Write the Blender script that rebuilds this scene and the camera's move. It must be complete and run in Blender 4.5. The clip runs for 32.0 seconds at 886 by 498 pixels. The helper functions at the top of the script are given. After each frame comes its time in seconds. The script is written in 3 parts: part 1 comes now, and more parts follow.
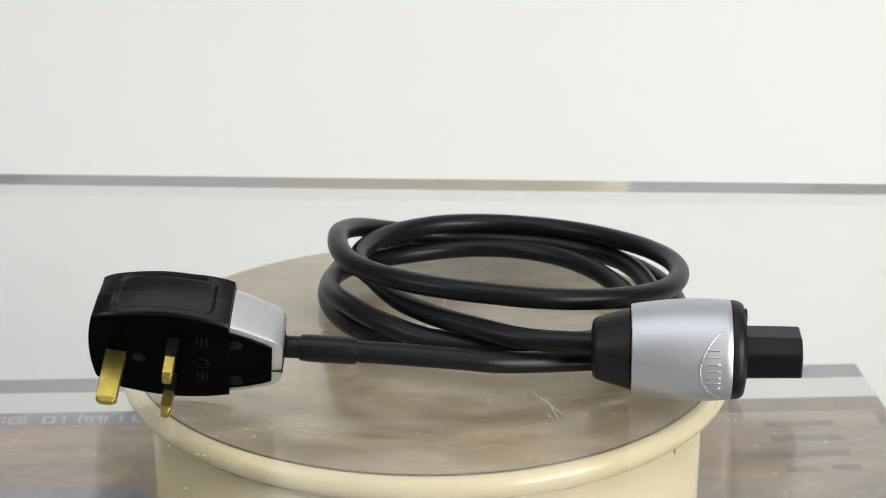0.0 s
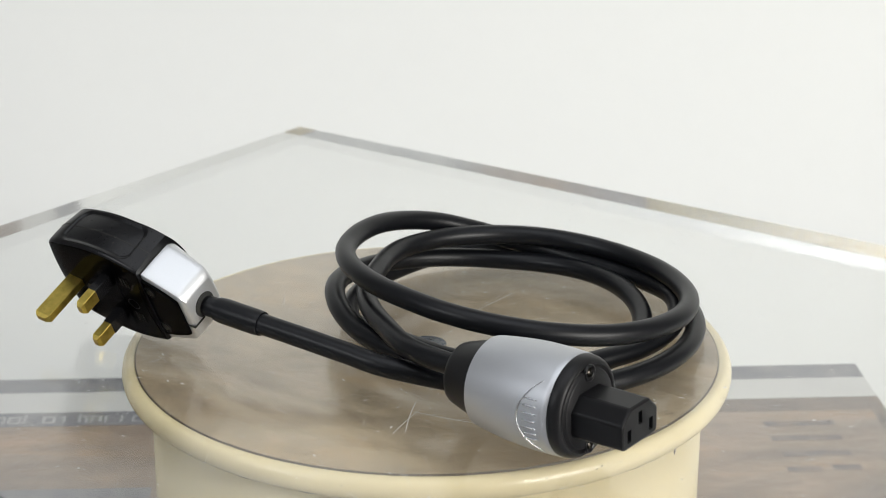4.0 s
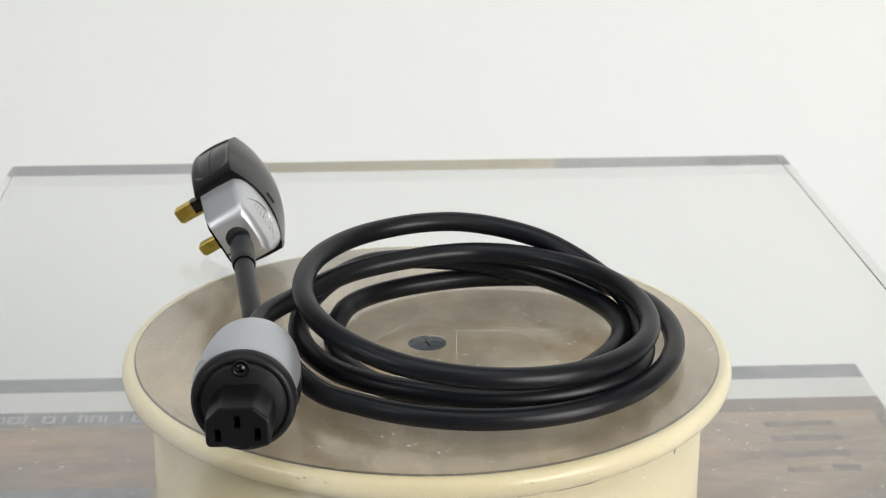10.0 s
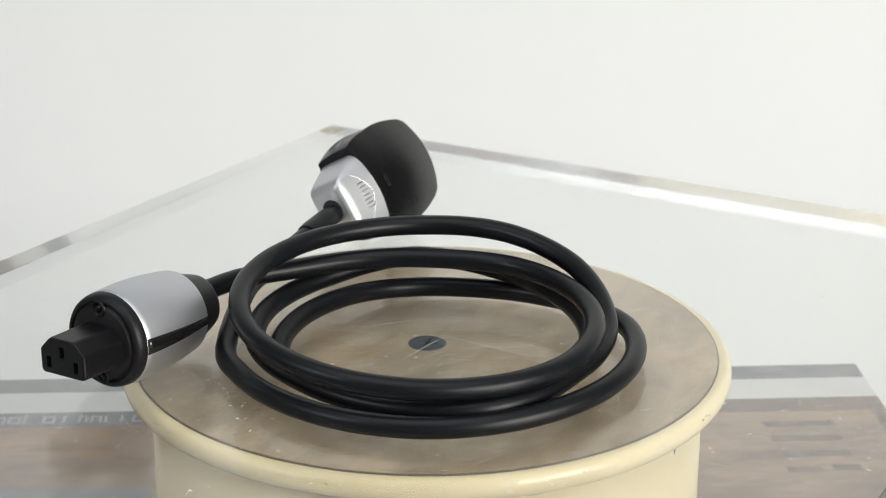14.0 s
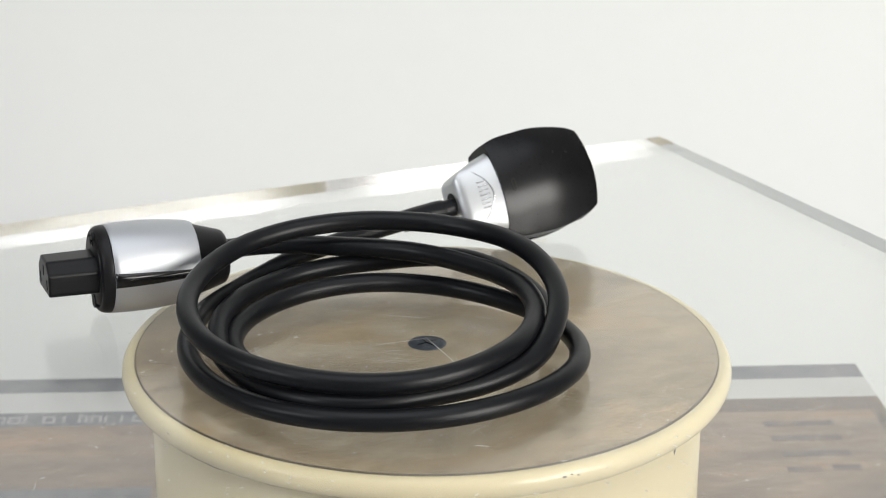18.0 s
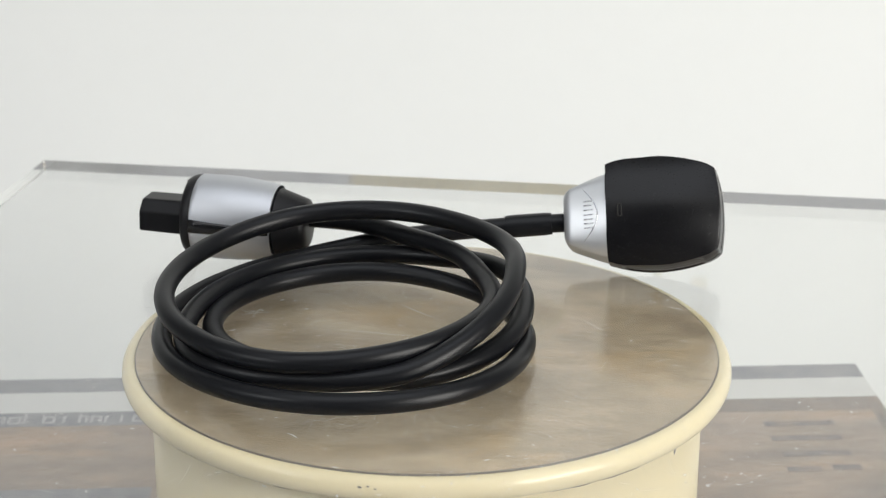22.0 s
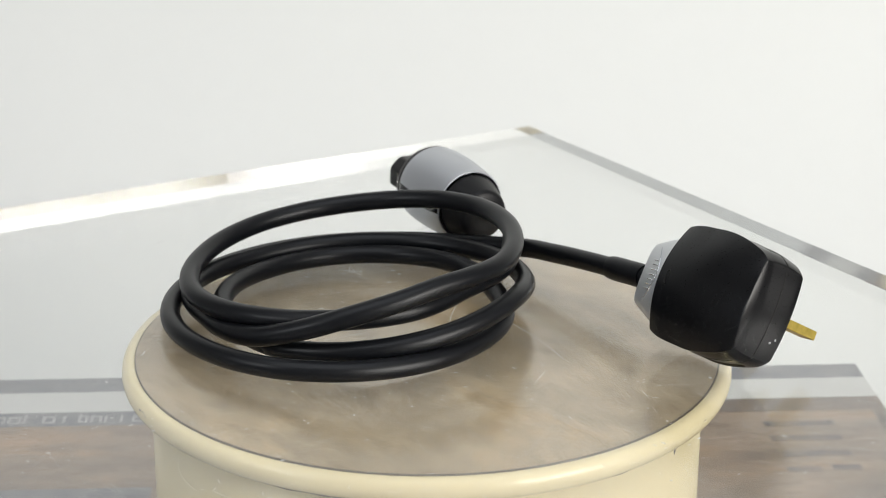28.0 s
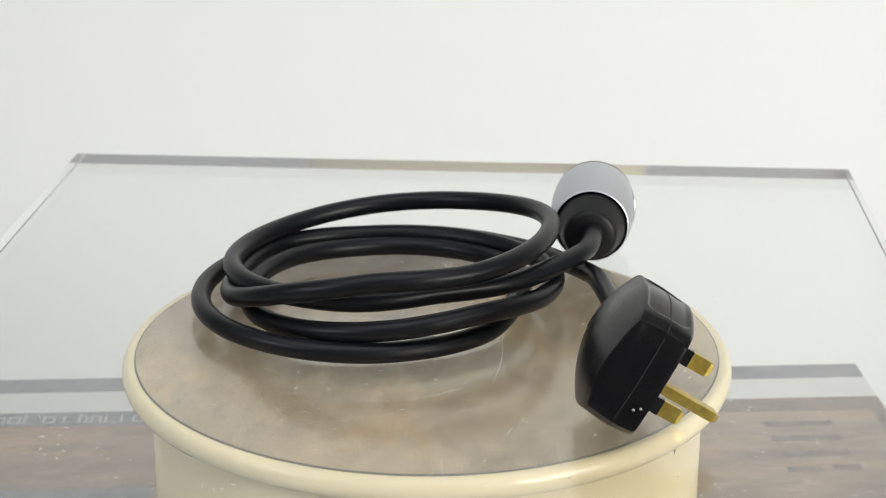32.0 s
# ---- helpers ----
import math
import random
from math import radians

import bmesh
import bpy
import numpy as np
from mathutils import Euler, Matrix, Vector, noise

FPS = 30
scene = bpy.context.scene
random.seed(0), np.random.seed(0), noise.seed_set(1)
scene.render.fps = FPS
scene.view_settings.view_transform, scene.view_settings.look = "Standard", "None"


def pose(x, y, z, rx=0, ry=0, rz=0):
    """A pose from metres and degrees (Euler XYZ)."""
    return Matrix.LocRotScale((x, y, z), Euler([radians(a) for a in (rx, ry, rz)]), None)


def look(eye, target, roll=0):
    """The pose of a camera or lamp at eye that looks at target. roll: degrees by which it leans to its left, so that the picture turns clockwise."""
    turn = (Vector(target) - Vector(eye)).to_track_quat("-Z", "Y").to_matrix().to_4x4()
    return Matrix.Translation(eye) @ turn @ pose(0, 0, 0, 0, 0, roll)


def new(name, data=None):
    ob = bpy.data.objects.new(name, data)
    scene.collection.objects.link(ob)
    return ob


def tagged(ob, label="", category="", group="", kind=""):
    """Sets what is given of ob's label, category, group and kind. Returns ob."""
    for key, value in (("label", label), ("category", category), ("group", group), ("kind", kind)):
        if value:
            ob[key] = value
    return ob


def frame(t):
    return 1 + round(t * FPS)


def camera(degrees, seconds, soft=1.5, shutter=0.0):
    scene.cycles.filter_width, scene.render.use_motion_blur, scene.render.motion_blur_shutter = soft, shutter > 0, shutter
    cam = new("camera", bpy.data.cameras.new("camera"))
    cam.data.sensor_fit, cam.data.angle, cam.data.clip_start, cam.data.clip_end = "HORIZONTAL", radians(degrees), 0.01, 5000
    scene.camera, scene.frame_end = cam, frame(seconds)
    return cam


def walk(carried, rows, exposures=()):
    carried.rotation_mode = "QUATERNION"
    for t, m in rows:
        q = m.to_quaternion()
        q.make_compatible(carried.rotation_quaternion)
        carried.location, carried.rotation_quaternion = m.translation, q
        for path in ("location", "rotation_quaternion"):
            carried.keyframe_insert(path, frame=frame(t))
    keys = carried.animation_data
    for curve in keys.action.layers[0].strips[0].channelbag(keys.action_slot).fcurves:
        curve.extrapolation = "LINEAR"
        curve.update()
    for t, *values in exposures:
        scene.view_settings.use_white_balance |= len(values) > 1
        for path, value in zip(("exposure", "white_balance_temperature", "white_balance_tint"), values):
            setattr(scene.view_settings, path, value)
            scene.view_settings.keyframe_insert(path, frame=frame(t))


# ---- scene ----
cam = camera(27.5, 32.0, soft=0.75)
cam.data.dof.use_dof, cam.data.dof.focus_distance, cam.data.dof.aperture_fstop = True, 0.74, 18.0
SHEET_TOP = 0.315
EYE = Vector((0.0, -0.75, SHEET_TOP + 0.297))
AIM = EYE + Vector((0.0087, 0.9446, -0.3283))
walk(cam, [(0.0, look(EYE, AIM, 0.2)), (32.0, look(EYE, AIM, 0.2))])

# ---------------------------------------------------------------- light
world = bpy.data.worlds.new("sky")
scene.world = world
world.use_nodes = True
wt = world.node_tree
sky = wt.nodes.new("ShaderNodeTexSky")
sky.sky_type, sky.sun_disc = "NISHITA", False
sky.sun_elevation, sky.sun_rotation = radians(40), radians(110)
wt.links.new(sky.outputs["Color"], wt.nodes["Background"].inputs["Color"])
wt.nodes["Background"].inputs["Strength"].default_value = 0.1


def window_lamp(name, m, w, h, power, colour):
    data = bpy.data.lights.new(name, "AREA")
    data.shape, data.size, data.size_y, data.energy, data.color = "RECTANGLE", w, h, power, colour
    ob = new(name, data)
    ob.matrix_world = m
    return ob


window_lamp("window_light", look((2.1, -2.06, 1.05), (0.0, 0.3, 0.3)), 1.7, 1.3, 87, (1.0, 0.968, 0.91))
# overhead fill, added to brighten the disc; no such source is known
window_lamp("overhead_fill_light", look((-0.1, -0.45, 1.93), (-0.05, 0.15, 0.0)), 1.75, 1.5, 12.5, (0.975, 0.98, 0.965))
window_lamp("side_window_light", look((-1.66, -1.25, 1.4), (0.05, 0.1, 0.33)), 0.8, 0.65, 9.0, (0.985, 0.985, 0.975))
scene.view_settings.exposure = 0.0


# ---------------------------------------------------------------- materials
def material(name, colour, rough=0.5, metal=0.0, grain=0.0, grain_scale=200.0, stain=0.0, stain_scale=12.0,
             bump=0.0, bump_scale=400.0, coat=0.0, second=None, specular=0.5):
    m = bpy.data.materials.new(name)
    m.use_nodes = True
    t = m.node_tree
    n, l = t.nodes, t.links
    b = n["Principled BSDF"]
    b.inputs["Roughness"].default_value = rough
    b.inputs["Metallic"].default_value = metal
    b.inputs["Specular IOR Level"].default_value = specular
    b.inputs["Coat Weight"].default_value = coat
    b.inputs["Base Color"].default_value = (*colour, 1)
    co = n.new("ShaderNodeTexCoord")
    last = None
    if stain or second:
        no = n.new("ShaderNodeTexNoise")
        no.inputs["Scale"].default_value, no.inputs["Detail"].default_value = stain_scale, 6
        no.inputs["Roughness"].default_value = 0.6
        l.new(co.outputs["Object"], no.inputs["Vector"])
        ramp = n.new("ShaderNodeValToRGB")
        ramp.color_ramp.elements[0].position, ramp.color_ramp.elements[1].position = 0.32, 0.7
        low = second if second else tuple(c * (1 - stain) for c in colour)
        ramp.color_ramp.elements[0].color, ramp.color_ramp.elements[1].color = (*low, 1), (*colour, 1)
        l.new(no.outputs["Fac"], ramp.inputs["Fac"])
        last = ramp.outputs["Color"]
    if grain:
        no = n.new("ShaderNodeTexNoise")
        no.inputs["Scale"].default_value, no.inputs["Detail"].default_value = grain_scale, 4
        l.new(co.outputs["Object"], no.inputs["Vector"])
        mr = n.new("ShaderNodeMapRange")
        mr.inputs["To Min"].default_value, mr.inputs["To Max"].default_value = 1 - grain, 1 + grain
        l.new(no.outputs["Fac"], mr.inputs["Value"])
        mix = n.new("ShaderNodeMix")
        mix.data_type, mix.blend_type = "RGBA", "MULTIPLY"
        mix.inputs["Factor"].default_value = 1
        if last:
            l.new(last, mix.inputs["A"])
        else:
            mix.inputs["A"].default_value = (*colour, 1)
        l.new(mr.outputs["Result"], mix.inputs["B"])
        last = mix.outputs["Result"]
        rr = n.new("ShaderNodeMapRange")
        rr.inputs["To Min"].default_value, rr.inputs["To Max"].default_value = rough * 0.93, rough * 1.07
        l.new(no.outputs["Fac"], rr.inputs["Value"])
        l.new(rr.outputs["Result"], b.inputs["Roughness"])
    if last:
        l.new(last, b.inputs["Base Color"])
    if bump:
        no = n.new("ShaderNodeTexNoise")
        no.inputs["Scale"].default_value, no.inputs["Detail"].default_value = bump_scale, 3
        l.new(co.outputs["Object"], no.inputs["Vector"])
        bp = n.new("ShaderNodeBump")
        bp.inputs["Strength"].default_value, bp.inputs["Distance"].default_value = bump, 0.0004
        l.new(no.outputs["Fac"], bp.inputs["Height"])
        l.new(bp.outputs["Normal"], b.inputs["Normal"])
    return m


M_PAPER = material("white_paper", (0.785, 0.795, 0.78), 0.9, grain=0.01, grain_scale=60, bump=0.05, bump_scale=300)
M_WALL = material("wall_paint", (0.25, 0.25, 0.25), 0.85, stain=0.03, stain_scale=2)
M_CEIL = material("ceiling_paint", (0.5, 0.51, 0.52), 0.9, stain=0.03, stain_scale=2)
M_FLOOR = material("floor_board", (0.16, 0.12, 0.09), 0.5, stain=0.3, stain_scale=5)
M_WHITE = material("white_laminate", (0.78, 0.78, 0.77), 0.5, stain=0.03, stain_scale=4)
M_INK = material("box_ink", (0.15, 0.155, 0.185), 0.6, second=(0.27, 0.265, 0.275), stain_scale=55, grain=0.12, grain_scale=220)
M_INKFADE = material("faded_ink", (0.11, 0.105, 0.115), 0.7, second=(0.25, 0.20, 0.165), stain_scale=70)
M_LETTER = material("worn_white_print", (0.48, 0.48, 0.48), 0.6, second=(0.33, 0.33, 0.34), stain_scale=120)
M_SMUDGE = material("rubbed_ink", (0.13, 0.115, 0.11), 0.7, second=(0.26, 0.20, 0.16), stain_scale=45, grain=0.2, grain_scale=200)
M_STRIP = material("white_strip", (0.62, 0.62, 0.60), 0.4, stain=0.06, stain_scale=30)
M_CREAM = material("cream_enamel", (0.76, 0.655, 0.41), 0.26, stain=0.1, stain_scale=9, grain=0.02, grain_scale=160, bump=0.008, bump_scale=120)
# for paint chips, the disc seam and the painted shade under the rim
M_CHIP_SHADE = material("chip_and_gap_shade", (0.12, 0.10, 0.08), 0.6, grain=0.3, grain_scale=900)
M_GAP = material("dark_gap", (0.02, 0.02, 0.018), 0.9)
M_RUBBER = material("black_rubber", (0.008, 0.008, 0.009), 0.42, specular=0.27, grain=0.12, grain_scale=700, bump=0.02, bump_scale=1500)
M_CABLE = material("cable_jacket", (0.005, 0.0056, 0.0072), 0.36, specular=0.26, grain=0.04, grain_scale=500, bump=0.015, bump_scale=900)
M_SATIN = material("satin_black_plastic", (0.004, 0.004, 0.005), 0.28, specular=0.30, grain=0.04, grain_scale=1200, bump=0.012, bump_scale=2500)
M_FACE = material("pin_face_plastic", (0.0015, 0.0015, 0.0017), 0.16, specular=0.02, grain=0.08, grain_scale=1200, bump=0.01, bump_scale=2500)
M_GLOSS = material("gloss_black_plastic", (0.008, 0.008, 0.009), 0.16, grain=0.1, grain_scale=300)
M_SILVER = material("satin_silver", (0.585, 0.60, 0.63), 0.49, metal=1.0, grain=0.03, grain_scale=1500, bump=0.012, bump_scale=3000)
# lighter, less metallic version of the shell's silver
M_COLLAR = material("collar_silver", (0.66, 0.675, 0.69), 0.40, metal=0.8, grain=0.03, grain_scale=1500, bump=0.01, bump_scale=3000)
M_CHROME = material("polished_emboss", (0.66, 0.67, 0.69), 0.26, metal=1.0)
M_BRASS = material("brass", (0.70, 0.53, 0.13), 0.34, metal=1.0, second=(0.43, 0.33, 0.07), stain_scale=170, grain=0.08, grain_scale=900)
M_STEEL = material("screw_steel", (0.045, 0.04, 0.034), 0.24, metal=1.0)
M_SCREWHEAD = material("screw_head", (0.05, 0.062, 0.08), 0.45, metal=0.4, grain=0.3, grain_scale=400)
M_BLOCK = material("block_plastic", (0.006, 0.006, 0.007), 0.34, specular=0.22, grain=0.05, grain_scale=900, bump=0.02, bump_scale=2200)
M_MARK = material("moulded_mark", (0.004, 0.004, 0.0045), 0.35, specular=0.1)
M_SCRATCH = material("scratch_white", (0.80, 0.80, 0.78), 0.5)
M_SCRATCH.node_tree.nodes["Principled BSDF"].inputs["Alpha"].default_value = 0.75


def mottled(name, tones, patch, fine, rough, stretch=(1, 1, 1), contrast=0.12, bump=0.2):
    """Uneven worn board: large patches of several tones, streaks, fine fibre and dark flecks."""
    m = bpy.data.materials.new(name)
    m.use_nodes = True
    t = m.node_tree
    n, l = t.nodes, t.links
    b = n["Principled BSDF"]
    b.inputs["Specular IOR Level"].default_value = 0.3
    co, mp = n.new("ShaderNodeTexCoord"), n.new("ShaderNodeMapping")
    mp.inputs["Scale"].default_value = stretch
    l.new(co.outputs["Object"], mp.inputs["Vector"])

    def noise(scale, detail, distort=0.0):
        no = n.new("ShaderNodeTexNoise")
        no.inputs["Scale"].default_value, no.inputs["Detail"].default_value = scale, detail
        no.inputs["Roughness"].default_value, no.inputs["Distortion"].default_value = 0.62, distort
        l.new(mp.outputs["Vector"], no.inputs["Vector"])
        return no.outputs["Fac"]

    def spread(fac, lo, hi, a, c):
        mr = n.new("ShaderNodeMapRange")
        for k, v in zip(("From Min", "From Max", "To Min", "To Max"), (lo, hi, a, c)):
            mr.inputs[k].default_value = v
        l.new(fac, mr.inputs["Value"])
        return mr.outputs["Result"]

    def times(a, fac):
        mix = n.new("ShaderNodeMix")
        mix.data_type, mix.blend_type = "RGBA", "MULTIPLY"
        mix.inputs["Factor"].default_value = 1
        l.new(a, mix.inputs["A"])
        l.new(fac, mix.inputs["B"])
        return mix.outputs["Result"]

    ramp = n.new("ShaderNodeValToRGB")
    el = ramp.color_ramp.elements
    while len(el) < len(tones):
        el.new(0.5)
    for k, (pos, c) in enumerate(tones):
        el[k].position, el[k].color = pos, (*c, 1)
    l.new(noise(patch, 7, 0.6), ramp.inputs["Fac"])
    col = times(ramp.outputs["Color"], spread(noise(patch * 4.5, 5, 0.3), 0.3, 0.7, 1 - contrast, 1 + contrast))
    col = times(col, spread(noise(fine, 4), 0.28, 0.72, 1 - contrast, 1 + contrast))
    col = times(col, spread(noise(fine * 1.7, 2), 0.27, 0.31, 0.55, 1.0))
    l.new(col, b.inputs["Base Color"])
    l.new(spread(noise(patch * 3, 4), 0.3, 0.7, rough - 0.12, rough + 0.12), b.inputs["Roughness"])
    bp = n.new("ShaderNodeBump")
    bp.inputs["Strength"].default_value, bp.inputs["Distance"].default_value = bump, 0.0004
    l.new(noise(fine * 1.3, 4), bp.inputs["Height"])
    l.new(bp.outputs["Normal"], b.inputs["Normal"])
    return m


M_CARD = mottled("cardboard", ((0.30, (0.16, 0.13, 0.115)), (0.42, (0.245, 0.19, 0.15)), (0.52, (0.305, 0.23, 0.175)), (0.62, (0.37, 0.245, 0.15)), (0.74, (0.33, 0.29, 0.26))), 12, 210, 0.46, (0.55, 1.4, 1), 0.15)
M_FELT = mottled("worn_board", ((0.28, (0.21, 0.155, 0.10)), (0.40, (0.31, 0.245, 0.165)), (0.53, (0.395, 0.32, 0.222)), (0.64, (0.42, 0.315, 0.19)), (0.78, (0.50, 0.44, 0.35))), 13, 560, 0.68, (0.7, 1.4, 1), 0.21, 0.35)


def acrylic(name, clear, dull, duller):
    """Clear, with fine wear that softens what it mirrors and a little what shows through it."""
    m = bpy.data.materials.new(name)
    m.use_nodes = True
    t = m.node_tree
    n, l = t.nodes, t.links
    n.remove(n["Principled BSDF"])
    rf, gl, mx, fr = (n.new("ShaderNode" + k) for k in ("BsdfRefraction", "BsdfGlossy", "MixShader", "Fresnel"))
    rf.inputs["Color"].default_value = (0.98, 0.985, 0.98, 1)
    rf.inputs["Roughness"].default_value, rf.inputs["IOR"].default_value = clear, 1.49
    gl.inputs["Color"].default_value = (1, 1, 1, 1)
    fr.inputs["IOR"].default_value = 1.49
    no = n.new("ShaderNodeTexNoise")
    no.inputs["Scale"].default_value, no.inputs["Detail"].default_value = 25, 5
    co = n.new("ShaderNodeTexCoord")
    l.new(co.outputs["Object"], no.inputs["Vector"])
    mr = n.new("ShaderNodeMapRange")
    mr.inputs["To Min"].default_value, mr.inputs["To Max"].default_value = dull, duller
    l.new(no.outputs["Fac"], mr.inputs["Value"])
    l.new(mr.outputs["Result"], gl.inputs["Roughness"])
    l.new(fr.outputs["Fac"], mx.inputs["Fac"])
    l.new(rf.outputs["BSDF"], mx.inputs[1])
    l.new(gl.outputs["BSDF"], mx.inputs[2])
    l.new(mx.outputs["Shader"], n["Material Output"].inputs["Surface"])
    return m


M_ACRYLIC = acrylic("clear_acrylic", 0.012, 0.13, 0.2)
M_EDGE = acrylic("acrylic_edge", 0.04, 0.05, 0.09)


# ---------------------------------------------------------------- mesh helpers
def part(name, bm, mat, parent=None, label="", smooth=True):
    me = bpy.data.meshes.new(name)
    bmesh.ops.recalc_face_normals(bm, faces=bm.faces)
    for f in bm.faces:
        f.smooth = smooth
    bm.to_mesh(me)
    bm.free()
    me.materials.append(mat)
    ob = new(name, me)
    if parent:
        ob.parent = parent
    if label:
        ob["label"] = label
    return ob


def sharp(ob, angle=35):
    me = ob.data
    me.set_sharp_from_angle(angle=radians(angle))
    return ob


def thing(name, loc, label, category, group="", kind=""):
    ob = new(name)
    ob.empty_display_size = 0.02
    ob.location = loc
    return tagged(ob, label, category, group, kind)


def box(x0, x1, y0, y1, z0, z1, bevel=0.0, seg=2, bm=None):
    bm = bm or bmesh.new()
    g = bmesh.ops.create_cube(bm, size=1)["verts"]
    for v in g:
        v.co = Vector((x0 if v.co.x < 0 else x1, y0 if v.co.y < 0 else y1, z0 if v.co.z < 0 else z1))
    if bevel:
        es = list({e for v in g for e in v.link_edges})
        bmesh.ops.bevel(bm, geom=es, offset=bevel, segments=seg, profile=0.6, affect="EDGES")
    return bm


def loft(rings, closed=True, cap=True, bm=None):
    """Skin a row of equal rings of points."""
    bm = bm or bmesh.new()
    rows = [[bm.verts.new(p) for p in r] for r in rings]
    k = len(rows[0])
    for a, b in zip(rows[:-1], rows[1:]):
        for i in range(k if closed else k - 1):
            j = (i + 1) % k
            bm.faces.new((a[i], a[j], b[j], b[i]))
    if cap:
        bm.faces.new(rows[0][::-1])
        bm.faces.new(rows[-1])
    return bm


def lathe(profile, seg=48, start=0.0, end=2 * math.pi, bm=None, cap=False):
    """Turn a profile of (r, z) about the z axis."""
    full = abs(end - start - 2 * math.pi) < 1e-6
    n = seg if full else seg + 1
    rings = [[Vector((r * math.cos(start + (end - start) * i / seg), r * math.sin(start + (end - start) * i / seg), z))
              for i in range(n)] for r, z in profile]
    return loft(rings, closed=full, cap=cap, bm=bm)


def tube(path, radius, sides=16, bm=None, cap=True):
    up = Vector((0, 0, 1))
    rings = []
    for i, p in enumerate(path):
        d = (path[min(i + 1, len(path) - 1)] - path[max(i - 1, 0)]).normalized()
        s = d.cross(up)
        s = s.normalized() if s.length > 1e-4 else Vector((1, 0, 0))
        u = s.cross(d)
        r = radius(i / (len(path) - 1)) if callable(radius) else radius
        rings.append([p + (s * math.cos(a) + u * math.sin(a)) * r for a in (2 * math.pi * k / sides for k in range(sides))])
    return loft(rings, cap=cap, bm=bm)


def spline(points, per=8):
    out = []
    n = len(points)
    for i in range(n - 1):
        p0, p1, p2, p3 = (points[max(0, min(n - 1, k))] for k in (i - 1, i, i + 1, i + 2))
        for j in range(per):
            f = j / per
            out.append(0.5 * (2 * p1 + (p2 - p0) * f + (2 * p0 - 5 * p1 + 4 * p2 - p3) * f * f + (3 * p1 - p0 - 3 * p2 + p3) * f ** 3))
    out.append(points[-1].copy())
    return out


def cut(ob, cutters):
    """Take the cutters' shapes out of a mesh for good."""
    tool_me = bpy.data.meshes.new("tool")
    cutters.to_mesh(tool_me)
    cutters.free()
    tool = new("tool", tool_me)
    mod = ob.modifiers.new("cut", "BOOLEAN")
    mod.operation, mod.object, mod.solver = "DIFFERENCE", tool, "EXACT"
    keep = (ob.parent, ob.matrix_basis.copy())
    ob.parent = None
    ob.matrix_basis = Matrix.Identity(4)
    bpy.context.view_layer.update()
    done = bpy.data.meshes.new_from_object(ob.evaluated_get(bpy.context.evaluated_depsgraph_get()))
    ob.modifiers.clear()
    ob.data = done
    ob.parent, ob.matrix_basis = keep
    bpy.data.objects.remove(tool)
    return ob


# ---------------------------------------------------------------- the room: unseen, added for bounce and to carry the lamps
def structure(name, bm, mat, label):
    return tagged(part(name, bm, mat, smooth=False), label, name.split("_")[0], kind="structure")


X0, X1, Y0, Y1, Z0, Z1 = -1.7, 3.2, -2.1, 1.35, -0.75, 2.05
structure("floor", box(X0 - 0.1, X1 + 0.1, Y0 - 0.1, Y1 + 0.1, Z0 - 0.1, Z0), M_FLOOR, "unseen brown floor of the added room")
structure("wall_north", box(X0 - 0.1, X1 + 0.1, Y1, Y1 + 0.1, Z0, Z1), M_WALL, "unseen plain grey wall of the added room")
bm = box(X0 - 0.1, X0, Y0, Y1, Z0, 0.85)
box(X0 - 0.1, X0, Y0, -1.95, 0.85, 1.93, bm=bm)
box(X0 - 0.1, X0, -0.55, Y1, 0.85, 1.93, bm=bm)
box(X0 - 0.1, X0, Y0, Y1, 1.93, Z1, bm=bm)
structure("wall_west", bm, M_WALL, "unseen grey wall of the added room, with a window opening")
structure("wall_east", box(X1, X1 + 0.1, Y0, Y1, Z0, Z1), M_WALL, "unseen plain grey wall of the added room")
# south wall with a window opening, unseen ceiling opened for the overhead fill lamp
bm = box(X0 - 0.1, X1 + 0.1, Y0 - 0.1, Y0, Z0, 0.35)
box(X0 - 0.1, X1 + 0.1, Y0 - 0.1, Y0, 1.75, Z1, bm=bm)
box(X0 - 0.1, 1.25, Y0 - 0.1, Y0, 0.35, 1.75, bm=bm)
box(2.95, X1 + 0.1, Y0 - 0.1, Y0, 0.35, 1.75, bm=bm)
structure("wall_south", bm, M_WALL, "unseen grey wall of the added room, with a window opening")
bm = box(X0 - 0.1, X1 + 0.1, Y0 - 0.1, -1.3, Z1, Z1 + 0.1)
box(X0 - 0.1, X1 + 0.1, 0.3, Y1 + 0.1, Z1, Z1 + 0.1, bm=bm)
box(X0 - 0.1, -1.0, -1.3, 0.3, Z1, Z1 + 0.1, bm=bm)
box(0.8, X1 + 0.1, -1.3, 0.3, Z1, Z1 + 0.1, bm=bm)
structure("ceiling", bm, M_CEIL, "unseen pale ceiling with an opening for the overhead fill lamp")

# seamless paper sweep behind the carton
sec = [(-0.55, 0.0), (0.5, 0.0)]
sec += [(0.5 + 0.45 * math.sin(a), 0.45 - 0.45 * math.cos(a)) for a in (math.pi / 2 * i / 24 for i in range(1, 25))]
sec += [(0.95, 1.9)]
rings = [[Vector((x, y, z)) for y, z in sec] + [Vector((x, y + 0.003 * (1 if z > 0.4 else 0), z - 0.003 * (1 if z <= 0.4 else 0))) for y, z in sec[::-1]] for x in (-1.5, -0.5, 0.5, 1.5)]
tagged(part("backdrop", loft(rings), M_PAPER), "seamless white paper sweep behind the turntable", "backdrop", kind="structure")

